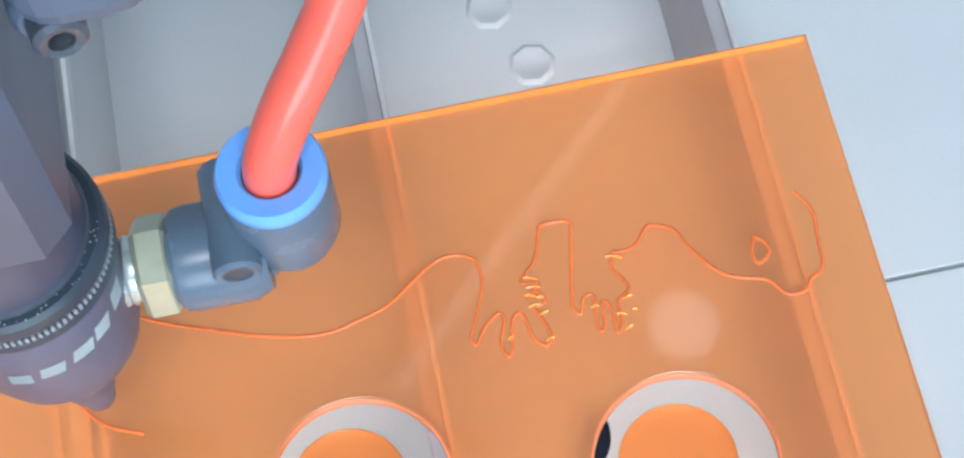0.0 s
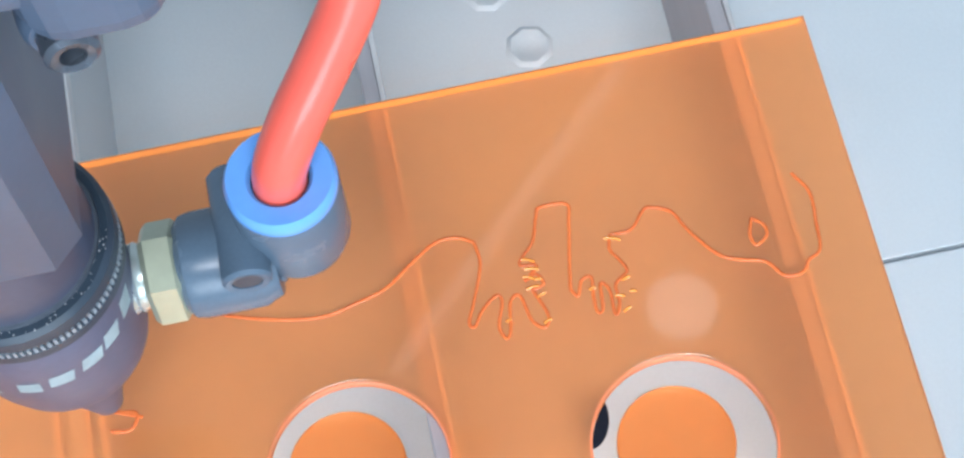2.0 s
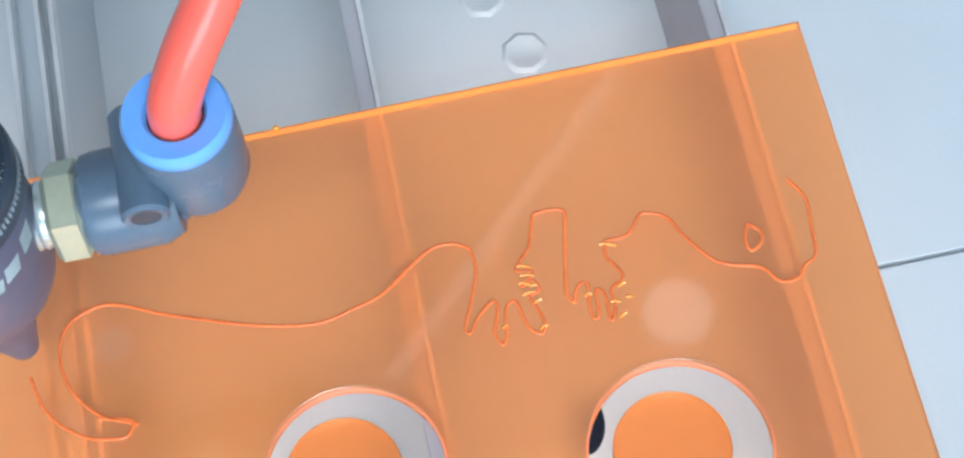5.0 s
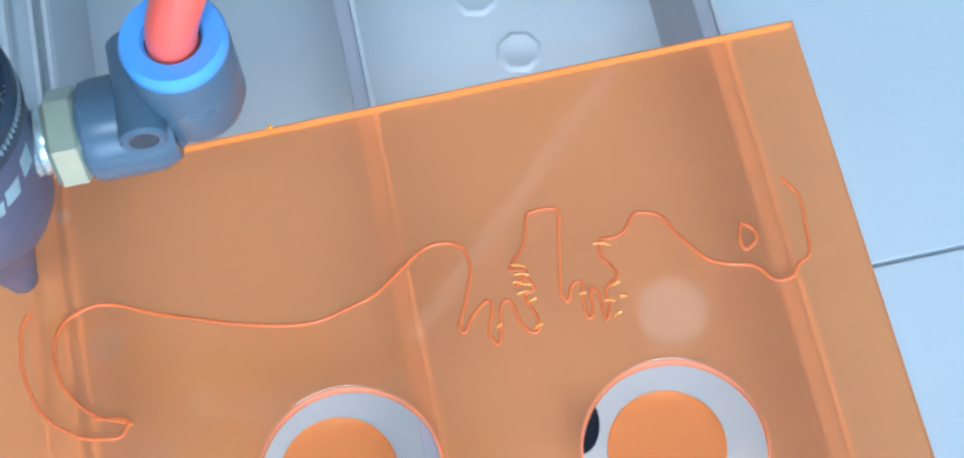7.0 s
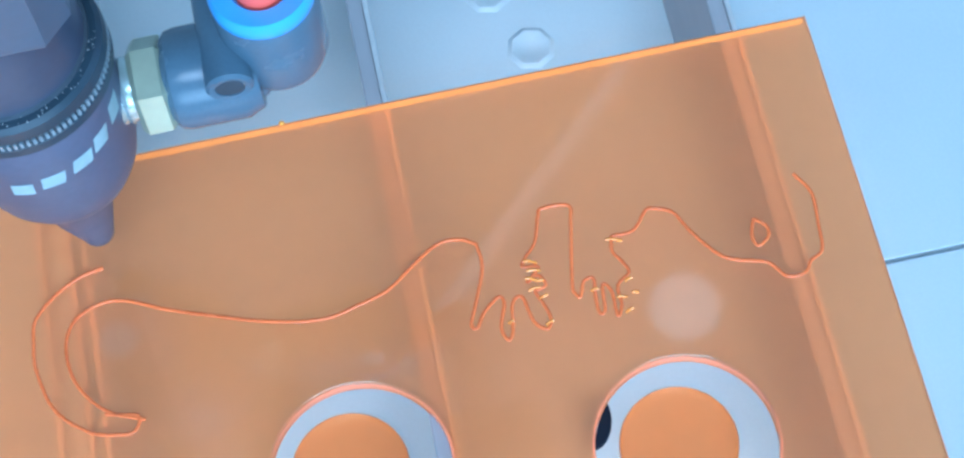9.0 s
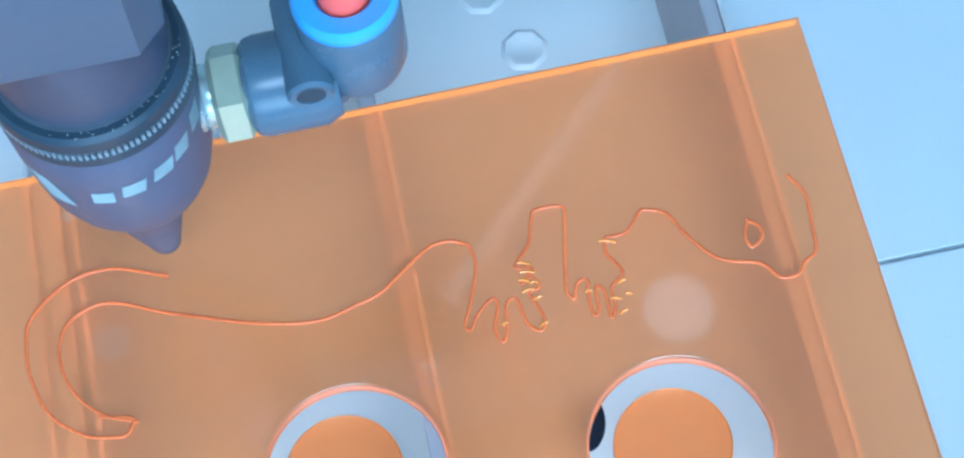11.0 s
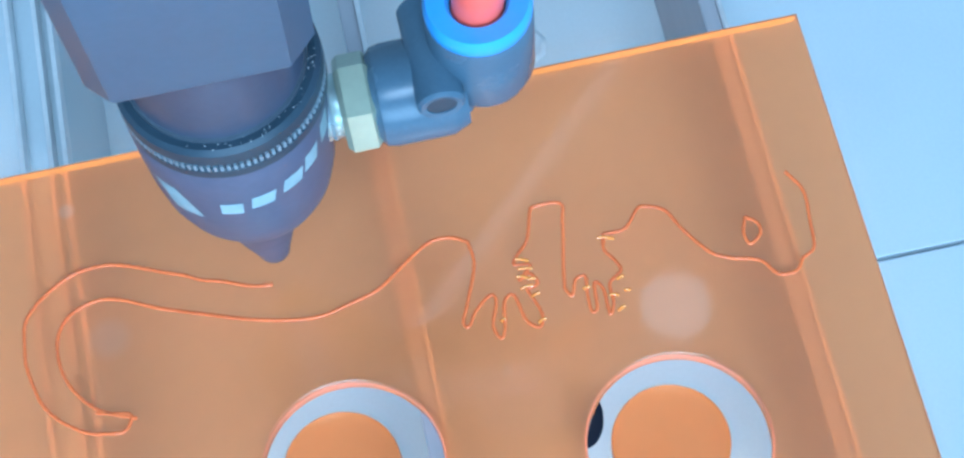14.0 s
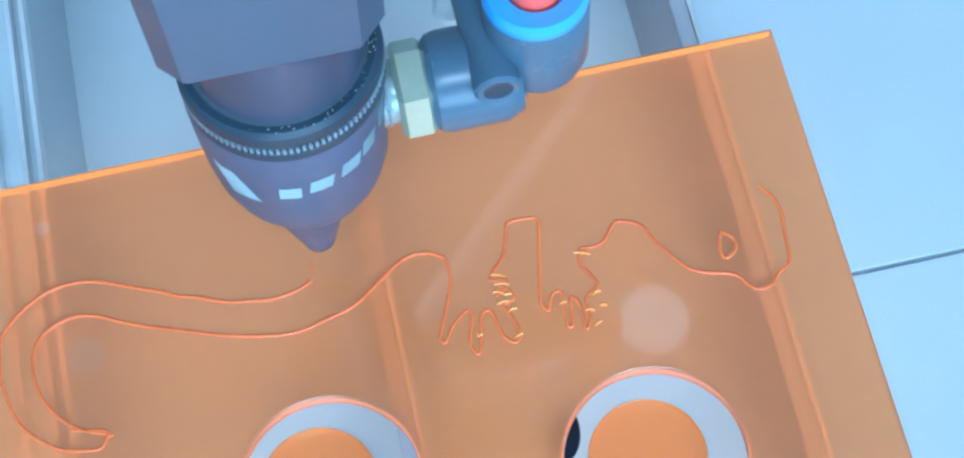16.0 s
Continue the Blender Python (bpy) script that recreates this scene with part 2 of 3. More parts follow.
def room():
    for name, b in (("wall_north", (-ROOM, ROOM, -0.9, ROOM, ROOM + 0.1, 1.95)), ("wall_east", (ROOM, -ROOM, -0.9, ROOM + 0.1, ROOM, 1.95)), ("wall_west", (-ROOM - 0.1, -ROOM, -0.9, -ROOM, ROOM, 1.95))):
        tagged(part(name, box(*b), WALL), "plain pale workshop wall closing the room", "wall", kind="structure")
    bm = bmesh.new()
    x0, x1, z0, z1 = -0.95, 1.15, 0.0, 1.1
    for b in ((-ROOM, -0.9, x0, 1.95), (x1, -0.9, ROOM, 1.95), (x0, -0.9, x1, z0), (x0, z1, x1, 1.95)):
        box(b[0], -ROOM - 0.1, b[1], b[2], -ROOM, b[3], bm=bm)
    tagged(part("wall_south", bm, WALL), "plain pale workshop wall with a wide window opening", "wall", kind="structure")
    # assumed window, added round the south light
    win = tagged(new("window_1"), "assumed wide window in a white frame, out of view", "window", kind="structure")
    for n, b in (("window_frame", (x0, z0, x0 + 0.05, z1)), ("window_frame", (x1 - 0.05, z0, x1, z1)), ("window_frame", (x0 + 0.05, z1 - 0.05, x1 - 0.05, z1)), ("window_sill", (x0 + 0.05, z0, x1 - 0.05, z0 + 0.04))):
        part(n, box(b[0], -ROOM - 0.09, b[1], b[2], -ROOM - 0.03, b[3], 0.004), WALL, win)
    tagged(part("floor", box(-ROOM, -ROOM, -1.0, ROOM, ROOM, -0.9), CONCRETE), "grey concrete workshop floor", "floor", kind="structure")
    tagged(part("ceiling", box(-ROOM, -ROOM, 1.95, ROOM, ROOM, 2.05), WALL), "plain pale ceiling over the workshop", "ceiling", kind="structure")
    # lamps whose reflections lie on the sheet
    d = Vector((0.135, 0.347, 0.928))
    p = Vector((-0.0304, -0.0433, 0)) + d * (1.93 / d.z)
    lamp = tagged(new("downlight"), "small round white ceiling downlight, switched on", "lamp")
    lamp.location = (p.x, p.y, 1.95)
    part("trim_ring", lathe([(0.046, 0), (0.046, -0.012), (0.056, -0.012), (0.058, -0.004), (0.058, 0)]), WALL, lamp, smooth=True)
    part("diffuser", lathe([(0, -0.010), (0.045, -0.010), (0.045, -0.002), (0, -0.002)]), glow("downlight_glow", (0.88, 1.0, 0.98), 2.3), lamp)
    # unseen housing added for the overhead fill; it has no reflection on the sheet
    panel = tagged(new("overhead_fill_housing"), "unseen flat white ceiling housing, added for the overhead fill light", "lamp")
    panel.location = (-0.1, -0.95, 1.95)
    part("fill_housing_frame", box(-0.68, -0.38, -0.018, 0.68, 0.38, 0, 0.004), WALL, panel)
    a = Vector((-0.0297, -0.0016, 0)) + Vector((0.129, 0.474, 0.871)) * (1.9 / 0.871)
    b = Vector((-0.0738, -0.0439, 0)) + Vector((-0.030, 0.348, 0.937)) * (1.9 / 0.937)
    tube = tagged(new("tube_light"), "slim white ceiling tube light, switched on", "lamp")
    c = (a + b) / 2
    tube.location = (c.x, c.y, 1.95)
    u = (b - a).normalized() * ((b - a).length * 0.5)
    part("tube", sweep([Vector((-u.x, -u.y, -0.045)), Vector((u.x, u.y, -0.045))], 0.009), glow("tube_glow", (1, 0.98, 0.95), 0.9), tube, smooth=True)
    bm = box(-u.length, -0.014, -0.034, u.length, 0.014, 0, 0.003)
    part("batten", bm, WALL, tube, matrix=pose(0, 0, 0, 0, 0, math.degrees(math.atan2(u.y, u.x))))


def machine_bed():
    bed = tagged(new("machine_bed"), "white powder-coated sheet steel bed below the slats", "machine bed", kind="structure")
    bed.location = (0, 0, BED_Z)
    y = -28.0 * MM
    part("bed_plate", box(-0.42, y + 0.4 * MM, -0.0015, 0.35, 0.4, 0, 0.0002), BED, bed)
    part("bed_plate", box(-0.42, -0.4, -0.0015, 0.35, y - 0.4 * MM, 0, 0.0002), BED, bed)
    part("bed_seam", box(-0.42, -0.4, -0.010, 0.35, 0.4, -0.0016), SEAM, bed)
    for x, yy in ((-39.5, 27.4), (-44.9, 40.9)):
        rivet = part("rivet", lathe([(5.0 * MM, -0.0003), (4.5 * MM, 0.0001), (3.7 * MM, 0.0006), (3.0 * MM, 0.0005), (2.0 * MM, 0.0001), (0, 0.0001)], 8),
                     BED, bed, "pressed round fixing dimple", True, matrix=pose(x * MM, yy * MM, 0, 0, 0, 10))
    part("dark_oval", lathe([(0, 0.0004), (2.5 * MM, 0.0004), (2.8 * MM, 0.0002), (2.8 * MM, -0.002), (0, -0.002)], 40), DARK, bed,
         "dark oval patch on the bed", matrix=pose(-44.4 * MM, -45.2 * MM, 0, 0, 0, -14) @ Matrix.Diagonal((1.05, 1.75, 1, 1)))
    body = tagged(part("cabinet", box(-0.42, -0.4, -0.9, 0.35, 0.4, BED_Z - 0.0102, 0.004), BED),
                  "closed pale steel machine cabinet under the bed", "cabinet")


def slat(x, label):
    s = tagged(new("slat"), label, "slat", group="support slats")
    s.location = (x, 0, 0)
    part("blade", box(-3.0 * MM, -0.3, BED_Z, -0.35 * MM, 0.25, -3.7 * MM, 0.0003), BLADE, s)
    part("top_edge", box(-0.35 * MM, -0.3, -20 * MM, 0.45 * MM, 0.25, -3.05 * MM, 0.00015), ALU_EDGE, s, "bright bare sawn edge")
    return s


def support_slats():
    text = "upright aluminium slat with a bright sawn edge"
    for x in (-184.0, -67.6, -10.7):
        slat(x * MM, text + " carrying the orange sheet")
    rail = tagged(new("rail"), "aluminium rail with three bright raised lips under the sheet", "rail")
    rail.location = (-120.2 * MM, 0, 0)
    for x, w in ((-3.85, 0.42), (0.65, 0.4), (2.95, 0.4)):
        part("lip", box((x - w) * MM, -0.3, -6.5 * MM, (x + w) * MM, 0.25, -3.05 * MM, 0.0001), ALU_EDGE, rail, "bright bare lip")
    part("rail_body", box(-4.3 * MM, -0.3, BED_Z, 3.35 * MM, 0.25, -6.5 * MM, 0.0002), BED, rail)


# ---------------------------------------------------------------- the sheet
HOLES = ((-35.2, -63.9), (-81.5, -57.8))
HOLE_R = 13.15


def plate(name, outer, holes, thick, parent, mat):
    """A flat plate from outlines in the plane, with rounded arrises."""
    cu = bpy.data.curves.new(name, "CURVE")
    cu.dimensions, cu.fill_mode, cu.extrude, cu.bevel_depth, cu.bevel_resolution = "2D", "BOTH", thick / 2 - 0.0003, 0.0003, 1
    cu.offset = -0.0003
    for loop in (outer, *holes):
        sp = cu.splines.new("POLY")
        sp.points.add(len(loop) - 1)
        sp.use_cyclic_u = True
        for p, (x, y) in zip(sp.points, loop):
            p.co = (x, y, -thick / 2, 1)
    tmp = new(name + "_draft", cu)
    dg = bpy.context.evaluated_depsgraph_get()
    me = bpy.data.meshes.new_from_object(tmp.evaluated_get(dg))
    bpy.data.objects.remove(tmp)
    bm = bmesh.new()
    bm.from_mesh(me)
    bmesh.ops.remove_doubles(bm, verts=bm.verts, dist=1e-6)
    ob = part(name, bm, mat, parent)
    return ob


def circle(cx, cy, r, n=96):
    return [(cx + r * math.cos(2 * math.pi * k / n), cy + r * math.sin(2 * math.pi * k / n)) for k in range(n)]


OUTLINE = {
    "back": ((-111.0, -43.5), (-116.5, -40.9), (-120.1, -36.4), (-121.3, -31.5), (-120.7, -27.6), (-118.6, -25.1), (-114.7, -23.8), (-111.0, -24.5), (-105.8, -27.0), (-98.7, -29.7),
        (-92.5, -31.9), (-86.3, -33.4), (-81.7, -33.7), (-77.8, -32.8), (-72.9, -31.4), (-68.6, -28.4), (-64.3, -25.7), (-60.9, -25.6), (-58.5, -26.9)),
    "hind_leg": ((-58.5, -26.9), (-58.3, -30.8), (-60.4, -36.4), (-61.7, -39.5), (-60.9, -40.2), (-59.5, -38.1), (-57.0, -36.1), (-56.3, -37.3), (-57.5, -41.0), (-56.8, -43.1),
        (-55.9, -41.8), (-55.1, -37.6), (-53.5, -36.9), (-52.6, -41.1), (-50.8, -42.6), (-50.1, -40.6), (-51.5, -36.4)),
    "hind_toes": ((-51.5, -36.4), (-49.7, -35.8), (-50.5, -34.0), (-52.3, -34.8), (-50.1, -32.7), (-52.5, -32.1), (-51.7, -30.7)),
    "belly": ((-51.7, -30.7), (-49.8, -28.6), (-48.5, -24.7), (-47.6, -23.4), (-43.6, -23.8), (-43.9, -26.9), (-45.3, -33.7), (-46.0, -37.6)),
    "fore_leg": ((-46.0, -37.6), (-45.1, -38.8), (-44.1, -36.5), (-42.6, -36.3), (-42.9, -39.3), (-42.9, -41.8), (-42.0, -41.6), (-41.5, -37.6), (-40.4, -38.9), (-40.4, -42.9),
        (-39.4, -41.2), (-39.3, -38.2), (-37.2, -36.5), (-37.9, -34.4), (-38.9, -32.6), (-38.4, -30.2)),
    "chest": ((-38.4, -30.2), (-35.0, -30.0), (-32.5, -27.3), (-31.1, -27.2), (-28.5, -28.5), (-26.6, -32.3), (-23.5, -36.7), (-20.6, -38.3)),
    "muzzle": ((-20.6, -38.3), (-16.8, -39.5), (-14.7, -42.2), (-11.9, -42.3), (-10.5, -40.6), (-8.5, -39.3), (-7.9, -35.1), (-7.5, -30.0), (-9.3, -26.3)),
    "eye": ((-17.1, -32.2), (-15.6, -33.6), (-15.6, -35.4), (-17.4, -36.6), (-18.0, -34.9), (-17.1, -32.2)),
}


def acrylic_sheet():
    sheet = tagged(new("acrylic_sheet"), "translucent orange acrylic sheet with two round holes, being laser cut", "sheet")
    t = 3 * MM
    ob = plate("sheet_body", [(-0.30, -0.17), (0, -0.17), (0, 0), (-0.30, 0)], [circle(x * MM, y * MM, HOLE_R * MM) for x, y in HOLES], t, sheet, ACRYLIC)
    ob.visible_shadow = False
    # matt faces inside the edges, coloured as edge glow seen through the clear top
    part("edge_glow_strip", box(-0.2995, -0.45 * MM, -t + 0.2 * MM, -0.5 * MM, -0.25 * MM, -0.2 * MM), FROST, sheet, "matt bright orange strip standing in for the edge glow")
    # red rings in the sheet paint the glowing halo round each hole
    for x, y in HOLES:
        a, b = (HOLE_R + 0.25) * MM, (HOLE_R + 0.45) * MM
        part("hole_glow_ring", lathe([(a, -0.9 * MM), (b, -0.9 * MM), (b, -t + 0.2 * MM), (a, -t + 0.2 * MM), (a, -0.9 * MM)], 96), FROST_RED, sheet, "matt red ring standing in for the edge glow of a cut hole", True,
             matrix=pose(x * MM, y * MM, 0))
    part("edge_nub", lathe([(0, 0.5 * MM), (0.35 * MM, 0.3 * MM), (0.5 * MM, 0), (0.3 * MM, -0.3 * MM), (0, -0.4 * MM)], 7), FROST, sheet, "small pale nub on the edge", matrix=pose(-84.0 * MM, 0, -0.1 * MM))
    # raised glossy bars added for the glints between the cut toes
    for x, y, w in ((-51.2, -31.6, 2.0), (-51.0, -33.1, 2.2), (-51.6, -34.4, 1.8), (-50.4, -34.9, 1.2), (-51.4, -36.0, 1.9), (-50.4, -37.5, 1.4), (-50.3, -41.7, 1.3), (-55.9, -40.4, 0.9),
                    (-38.2, -30.9, 2.4), (-37.6, -37.6, 1.2), (-39.1, -40.1, 1.5), (-38.5, -42.4, 1.2), (-37.0, -39.8, 1.0), (-42.8, -38.1, 1.1)):
        path = [Vector(((x + w * (q / 4 - 0.5)) * MM, (y + 0.12 * math.sin(q) + 0.16 * math.sin(9 * y) * (q - 2)) * MM, 0)) for q in range(5)]
        part("glint_bar", groove(path, 0.5 * MM, 0.24 * MM, 0.8 * MM), GLINT, sheet, "raised glossy orange bar standing in for a glint", True)
    for name, pts in OUTLINE.items():
        path = spline([Vector((x * MM, y * MM, 0)) for x, y in pts], 5)
        part("cut_line", groove(path, 0.55 * MM, 0.14 * MM, 1.2 * MM), KERF, sheet, "red-orange melted laser cut", True)
    return sheet


def cut_disc(x, y, r):
    d = tagged(new("cut_disc"), "orange acrylic disc fallen onto the white bed", "disc", group="fallen discs")
    d.location = (x * MM, y * MM, BED_Z + 3.15 * MM)
    plate("disc_body", circle(0, 0, r * MM, 72), [], 3 * MM, d, ACRYLIC).visible_shadow = False
    part("cut_rim", lathe([((r - 0.5) * MM, -0.7 * MM), ((r - 0.32) * MM, -0.7 * MM), ((r - 0.32) * MM, -0.45 * MM), ((r - 0.5) * MM, -0.45 * MM), ((r - 0.5) * MM, -0.7 * MM)], 72), FROST, d, "frosted orange cut rim", True)
    return d


# ---------------------------------------------------------------- the laser head
def rotate_x(x, y, z, turn):
    """Carries z onto the fitting's axis, which leaves the head sideways."""
    return Matrix.Translation((x, y, z)) @ Matrix.Rotation(radians(turn), 4, "Z") @ Matrix.Rotation(radians(90), 4, "Y")


def laser_head():
    head = tagged(new("laser_head"), "dark anodised laser cutting head with a red air hose", "laser head")
    k = MM
    cup, sleeve = Matrix.Translation((1.8 * k, 0, 0)), Matrix.Translation((2.3 * k, 0.1 * k, 0))
    part("nozzle_tip", lathe([(0, 10.6 * k), (0.7 * k, 10.6 * k), (0.8 * k, 9.9 * k), (1.8 * k, 9.6 * k), (2.3 * k, 10.1 * k), (2.7 * k, 12.2 * k), (3.5 * k, 15.6 * k), (4.5 * k, 20 * k),
                              (5.2 * k, 24.5 * k), (6.8 * k, 28.5 * k), (7.6 * k, 31.5 * k), (0, 32.5 * k)], m=Matrix.Translation((0.7 * k, 0, 0))), CUP, head, "conical nozzle tip", True)
    part("nozzle_cup", lathe([(0, 30.0 * k), (5.4 * k, 30.0 * k), (7.2 * k, 30.8 * k), (9.3 * k, 33 * k), (10.6 * k, 36.2 * k), (11.5 * k, 40.2 * k), (11.9 * k, 45 * k), (12.1 * k, 52 * k),
                              (12.1 * k, 57.9 * k), (11.8 * k, 58.6 * k), (0, 58.6 * k)], 96, m=cup), CUP, head, "rounded grey-violet nozzle cup", True)
    part("lock_ring", lathe([(0, 58.1 * k), (12.0 * k, 58.1 * k), (12.5 * k, 58.6 * k), (12.5 * k, 60.1 * k), (12.1 * k, 60.4 * k), (12.1 * k, 61.6 * k), (12.5 * k, 61.9 * k), (12.4 * k, 63.8 * k),
                             (11.8 * k, 64.5 * k), (10.6 * k, 64.5 * k), (0, 64.5 * k)], 96, m=sleeve), BLACK, head, "black knurled lock ring", True)
    bm = bmesh.new()
    for j in range(100):
        a = 2 * math.pi * j / 100
        m = sleeve @ Matrix.Rotation(a, 4, "Z") @ Matrix.Translation((12.3 * k, 0, 0))
        sub = box(-0.2 * k, -0.2 * k, 60.45 * k, 0.25 * k, 0.2 * k, 61.55 * k)
        sub.transform(m)
        me = bpy.data.meshes.new("tooth")
        sub.to_mesh(me)
        sub.free()
        bm.from_mesh(me)
        bpy.data.meshes.remove(me)
    tagged(part("knurling", bm, KNURL, head, "fine bright knurl ridges"), kind="stuff")
    # tiny bright balls added for the sparkle on the ring's top
    bm, rnd = bmesh.new(), random.Random(5)
    for _ in range(34):
        a, r, q = radians(rnd.triangular(-120, 5, -50)), rnd.uniform(10.8, 11.8) * k, rnd.uniform(0.05, 0.13) * k
        bmesh.ops.create_icosphere(bm, subdivisions=1, radius=q, matrix=Matrix.Translation((r * math.cos(a) + 2.3 * k, r * math.sin(a) + 0.1 * k, 64.5 * k)))
    tagged(part("sparkle_specks", bm, ALUMINIUM, head, "bright specks standing in for sparkle on the lock ring"), kind="stuff")
    # thin ring added to catch the sparkle where the neck meets the flange
    part("sparkle_ring", lathe([(10.4 * k, 64.4 * k), (10.9 * k, 64.5 * k), (10.85 * k, 64.9 * k), (10.4 * k, 65.0 * k)], 96, m=sleeve), SCREW, head, "thin steel ring added for the sparkle at the neck", True)
    part("neck", lathe([(0, 63.5 * k), (10.8 * k, 63.5 * k), (10.5 * k, 65.0 * k), (10.5 * k, 84 * k), (0, 84 * k)], 96, m=sleeve), NECK, head, "smooth cylindrical neck", True)
    bm = bmesh.new()
    c, x0, x1, y0, y1 = 4 * k, -13.2 * k, 13.0 * k, -13.6 * k, 15 * k
    ring = [(x0 + c * 0.65, y0), (x1 - c * 0.8, y0), (x1, y0 + c * 0.8), (x1, y1 - c), (x1 - c, y1), (x0 + c, y1), (x0, y1 - c), (x0, y0 + c * 0.65)]
    rings = [[bm.verts.new((x * sx + dx * k, y * sy, z * k)) for x, y in ring] for z, sx, sy, dx in ((82.0, 0.9, 0.97, 2.8), (83.0, 0.94, 1, 2.8), (115, 0.98, 1.0, 3.5), (260, 1.04, 1.0, 5.5))]
    low, high = rings[0], rings[-1]
    for a, b in zip(rings, rings[1:]):
        for j in range(8):
            bm.faces.new((a[j], a[(j + 1) % 8], b[(j + 1) % 8], b[j]))
    bm.faces.new(low)
    bm.faces.new(high)
    part("body", bm, ANODISED, head, "chamfered dark block of the lens tube", bevel=0.5 * k)
    # clamp with its socket screw
    part("clamp", box(14 * k, -9.5 * k, 121 * k, 27 * k, 16 * k, 155 * k, 3.4 * k, 4), ANODISED, head, "dark clamp bracket")
    part("clamp_lug", box(19 * k, -10.5 * k, 115.5 * k, 32.5 * k, 8 * k, 150 * k, 4.6 * k, 4), ANODISED, head, "dark rounded lug of the clamp")
    part("mounting_arm", box(26 * k, -5 * k, 144 * k, 66 * k, 14 * k, 220 * k, 4 * k, 4), ANODISED, head, "dark arm of the carriage")
    m = Matrix.Translation((22.5 * k, -8.8 * k, 115.0 * k)) @ Matrix.Rotation(radians(-92), 4, "X") @ Matrix.Rotation(radians(-10), 4, "Y")
    part("socket_screw", lathe([(0, 0.8 * k), (1.1 * k, 0.8 * k), (1.25 * k, -0.9 * k), (2.0 * k, -1.1 * k), (2.5 * k, -0.6 * k), (2.7 * k, 2.8 * k), (0, 2.8 * k)], 48, m=m), SCREW, head,
         "round socket-head screw", True)
    part("screw_boss", lathe([(0, 1.8 * k), (3.1 * k, 1.8 * k), (3.5 * k, 2.4 * k), (3.7 * k, 3.4 * k), (3.7 * k, 12 * k), (0, 12 * k)], 48, m=m), ANODISED, head, "dark rounded boss round the screw", True)
    # pale marks round the cup
    for a0, a1, b0, b1, z0, z1 in ((-137, -118, -148, -132, 46.5, 52.5), (-106, -93, -105, -92, 48.2, 50.8), (-88, -74, -86, -71, 48.9, 51.5), (-68, -54, -65, -51, 49.6, 52.2),
                                   (-51, -39, -48, -35, 50.3, 53.2), (-32, -20, -29, -16, 51.2, 54.6)):
        bm, n = bmesh.new(), 6
        lo, hi = ([bm.verts.new((12.15 * k * math.cos(radians(p + (q - p) * i / n)) + 1.8 * k, 12.15 * k * math.sin(radians(p + (q - p) * i / n)), z * k)) for i in range(n + 1)]
                  for z, p, q in ((z0, a0, a1), (z1, b0, b1)))
        for i in range(n):
            bm.faces.new((lo[i], lo[i + 1], hi[i + 1], hi[i]))
        bmesh.ops.solidify(bm, geom=bm.faces, thickness=0.3 * k)
        part("mark", bm, MARK, head, "pale rectangular mark", True)
    # push-in elbow fitting
    z = 47.8
    ax = rotate_x(0, 0.1 * k, z * k, 0)
    part("thread", lathe([(0, 11.5 * k), (4.1 * k, 11.5 * k), (4.4 * k, 12.0 * k), (4.1 * k, 12.5 * k), (4.4 * k, 13.0 * k), (4.1 * k, 13.5 * k), (4.4 * k, 14.0 * k), (4.1 * k, 14.5 * k), (4.1 * k, 15.6 * k), (0, 15.6 * k)],
                         40, m=ax), PLATED, head, "short bright plated thread", True)
    m6 = ax @ Matrix.Rotation(radians(45), 4, "Z")
    part("hex_nut", lathe([(0, 15.1 * k), (5.7 * k, 15.1 * k), (6.4 * k, 15.8 * k), (6.4 * k, 18.9 * k), (5.7 * k, 19.5 * k), (0, 19.5 * k)], 6, m=m6), NICKEL, head, "pale plated hexagon nut", False, None, 0.55 * k)
    part("elbow_arm", lathe([(0, 19.2 * k), (5.4 * k, 19.2 * k), (6.3 * k, 20.0 * k), (6.6 * k, 21.4 * k), (6.6 * k, 28.6 * k), (5.6 * k, 30.8 * k), (0, 31 * k)], 64, m=ax), PLASTIC, head, "dark plastic elbow body", True)
    e = Vector((33.9 * k, 1.9 * k, 0))
    up = Matrix.Translation((e.x, e.y, 0))
    part("elbow_socket", lathe([(0, 46.0 * k), (4.4 * k, 46.0 * k), (6.0 * k, 47.0 * k), (6.6 * k, 49.0 * k), (6.7 * k, 59.6 * k), (6.4 * k, 60.4 * k), (0, 60.4 * k)], 64, m=up), PLASTIC, head,
         "dark upright hose socket", True)
    part("release_collar", lathe([(3.5 * k, 60.2 * k), (6.2 * k, 60.2 * k), (6.6 * k, 60.8 * k), (6.65 * k, 62.3 * k), (6.2 * k, 63.2 * k), (3.9 * k, 63.0 * k), (3.45 * k, 62.4 * k), (3.45 * k, 60.2 * k)], 64, m=up),
         BLUE, head, "glossy blue release collar", True)
    side = Matrix.Translation((27.4 * k, -6.0 * k, 53.0 * k)) @ Matrix.Rotation(radians(-90), 4, "X")
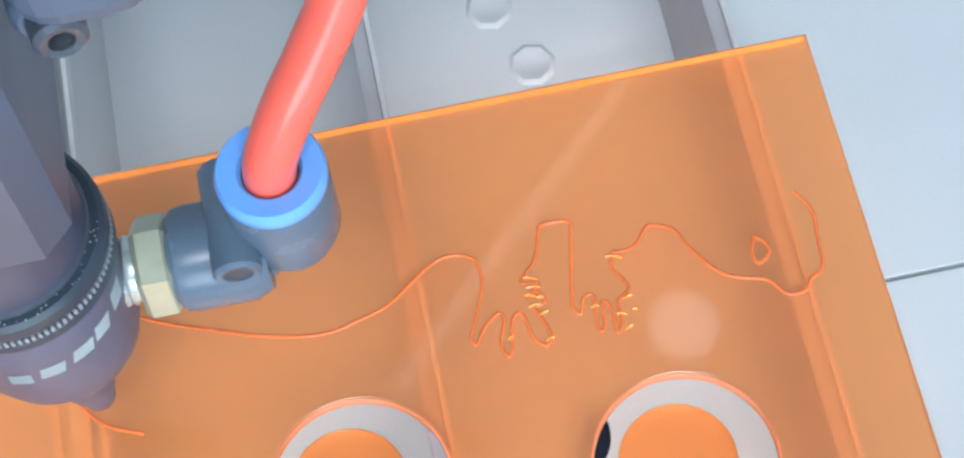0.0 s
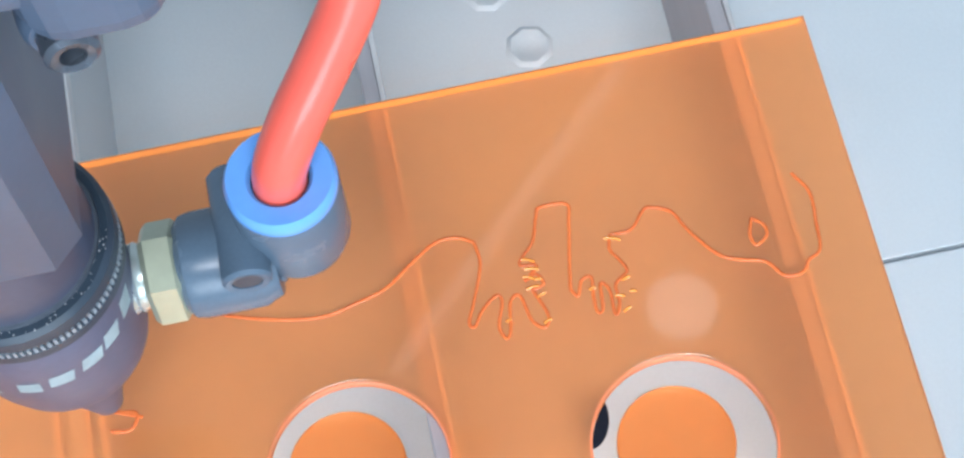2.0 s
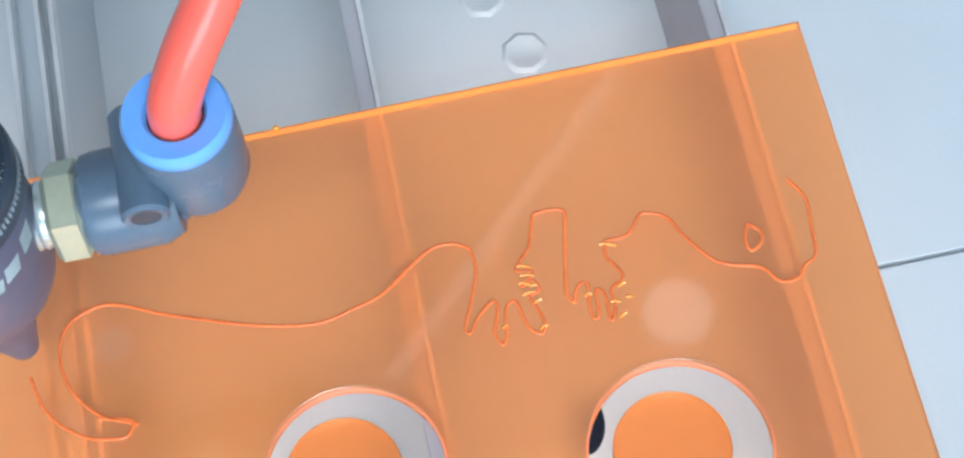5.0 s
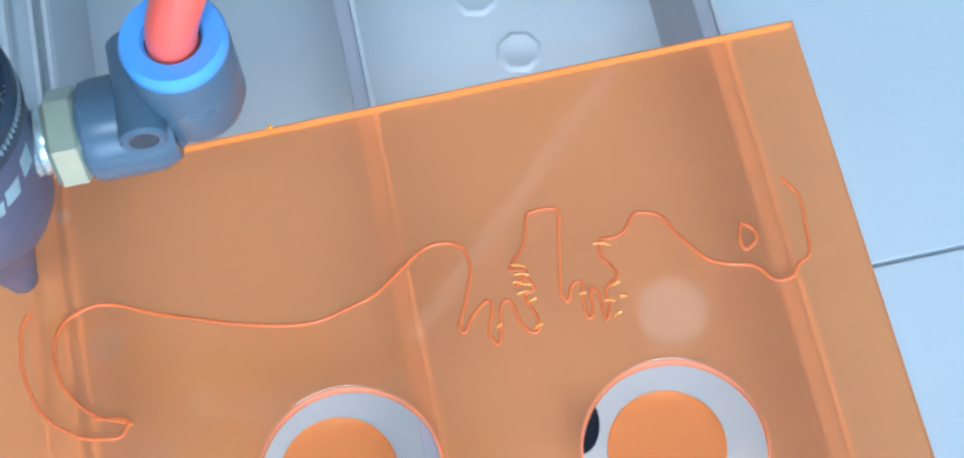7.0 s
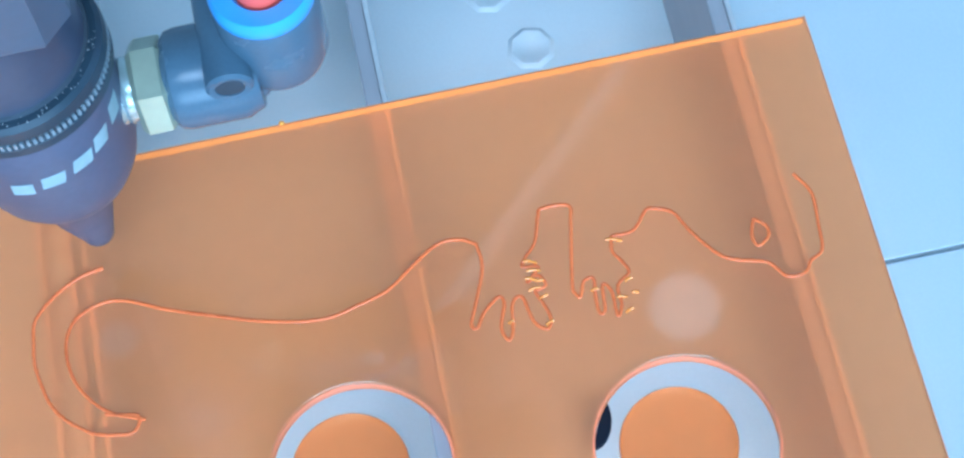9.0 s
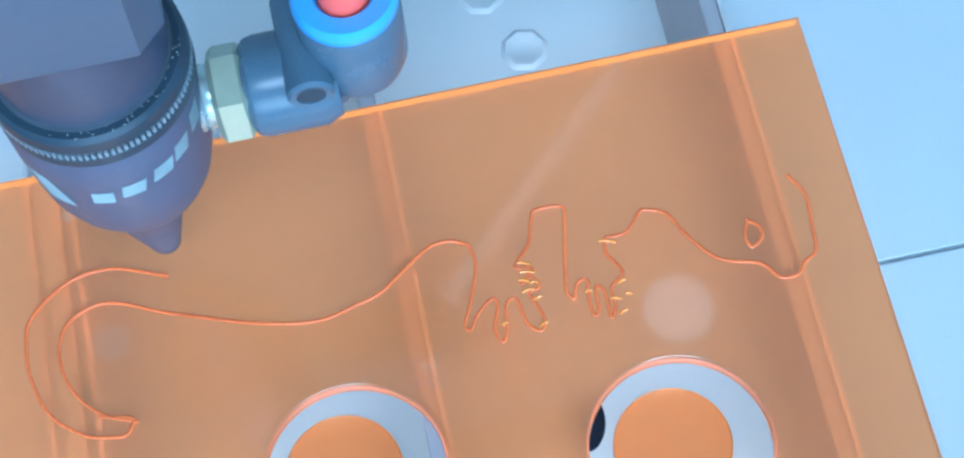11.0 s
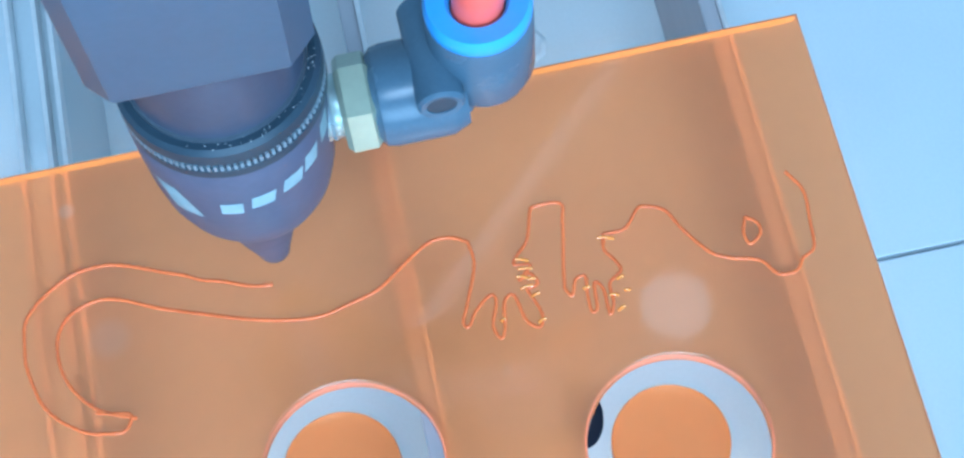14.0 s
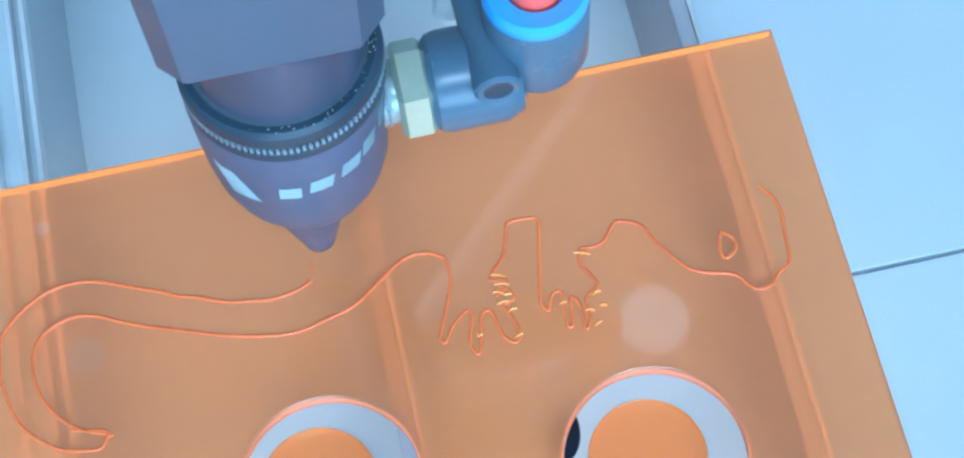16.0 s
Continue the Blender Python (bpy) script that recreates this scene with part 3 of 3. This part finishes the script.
    part("boss", lathe([(0, 9 * k), (1.75 * k, 9 * k), (1.85 * k, 0.2 * k), (2.6 * k, 0), (3.0 * k, 0.5 * k), (3.1 * k, 14.2 * k), (2.6 * k, 14.8 * k), (0, 14.8 * k)], 40, m=side), PLASTIC, head,
         "long mounting boss with a round hole", True)
    # dark disc near the mouth, painting the shade inside the bore
    part("bore_shade", lathe([(0, 0.3 * k), (1.78 * k, 0.3 * k), (1.78 * k, 0.6 * k), (0, 0.6 * k)], 32, m=side), BLACK, head, "dark disc for the shade in the bore")
    part("web", box(25.5 * k, -3.6 * k, 43.6 * k, e.x - 1.5 * k, e.y + 5.0 * k, 52.5 * k, 2.2 * k, 3), PLASTIC, head, "dark plastic web")
    hose = spline([Vector((e.x, e.y, 56 * k)), Vector((e.x + 0.2 * k, e.y, 64 * k)), Vector((37.3 * k, 4.3 * k, 70.5 * k)), Vector((41.9 * k, 7.7 * k, 76.5 * k)),
                   Vector((46.0 * k, 10.8 * k, 82.5 * k)), Vector((48.8 * k, 14.0 * k, 89 * k)), Vector((50.6 * k, 18 * k, 98 * k)), Vector((52 * k, 26 * k, 130 * k)), Vector((53 * k, 40 * k, 210 * k))], 8)
    part("air_hose", sweep(hose, 3.2 * k, 40), HOSE, head, "flexible coral-red air hose", True)
    return head



room()
machine_bed()
support_slats()
SHEET = acrylic_sheet()
cut_disc(-31.8, -52.7, 9.85)
cut_disc(-85.6, -45.5, 9.9)
LASER = laser_head()


# ---------------------------------------------------------------- what moves
def head_at(t):
    """The head's place over the sheet, smoothly between the rows."""
    T = [r[0] for r in HEAD]
    i = max(0, min(len(T) - 2, sum(1 for v in T if v <= t) - 1))
    j = [max(0, i - 1), i, i + 1, min(len(T) - 1, i + 2)]
    P = [Vector((HEAD[q][1], HEAD[q][2], 0)) for q in j]
    dt = T[i + 1] - T[i]
    m0 = (P[2] - P[0]) / max(0.1, T[j[2]] - T[j[0]]) * dt
    m1 = (P[3] - P[1]) / max(0.1, T[j[3]] - T[j[1]]) * dt
    s = (t - T[i]) / dt
    return (2 * s ** 3 - 3 * s * s + 1) * P[1] + (s ** 3 - 2 * s * s + s) * m0 + (3 * s * s - 2 * s ** 3) * P[2] + (s ** 3 - s * s) * m1


def motions():
    times = sorted({r[0] for r in HEAD})
    walk(LASER, [(t, Matrix.Translation(head_at(t))) for t in times])
    # the cut grows behind the nozzle: each bit leaves the nozzle as it is burnt
    step = 0.25
    for i in range(int(16 / step)):
        t0, t1 = i * step, (i + 1) * step
        pts = [head_at(t0 + (t1 - t0) * q / 4) + Vector((-1.3 * MM, -1.1 * MM, 0)) for q in range(5)]
        mid = pts[2].copy()
        bit = part("cut_line", groove([p - mid for p in pts], 0.55 * MM, 0.14 * MM, 1.2 * MM), KERF, SHEET, "red-orange melted laser cut", True)
        lift = Vector((0, 0, 46 * MM))
        rows = [(t, Matrix.Translation(head_at(t) + lift)) for t in times if t < t1 - 0.2]
        rows += [(t1 - 0.1, Matrix.Translation(head_at(t1 - 0.1) + lift)), (t1, Matrix.Translation(mid))]
        rows += [(16.0, Matrix.Translation(mid))] if t1 < 16 else []
        walk(bit, rows)


motions()
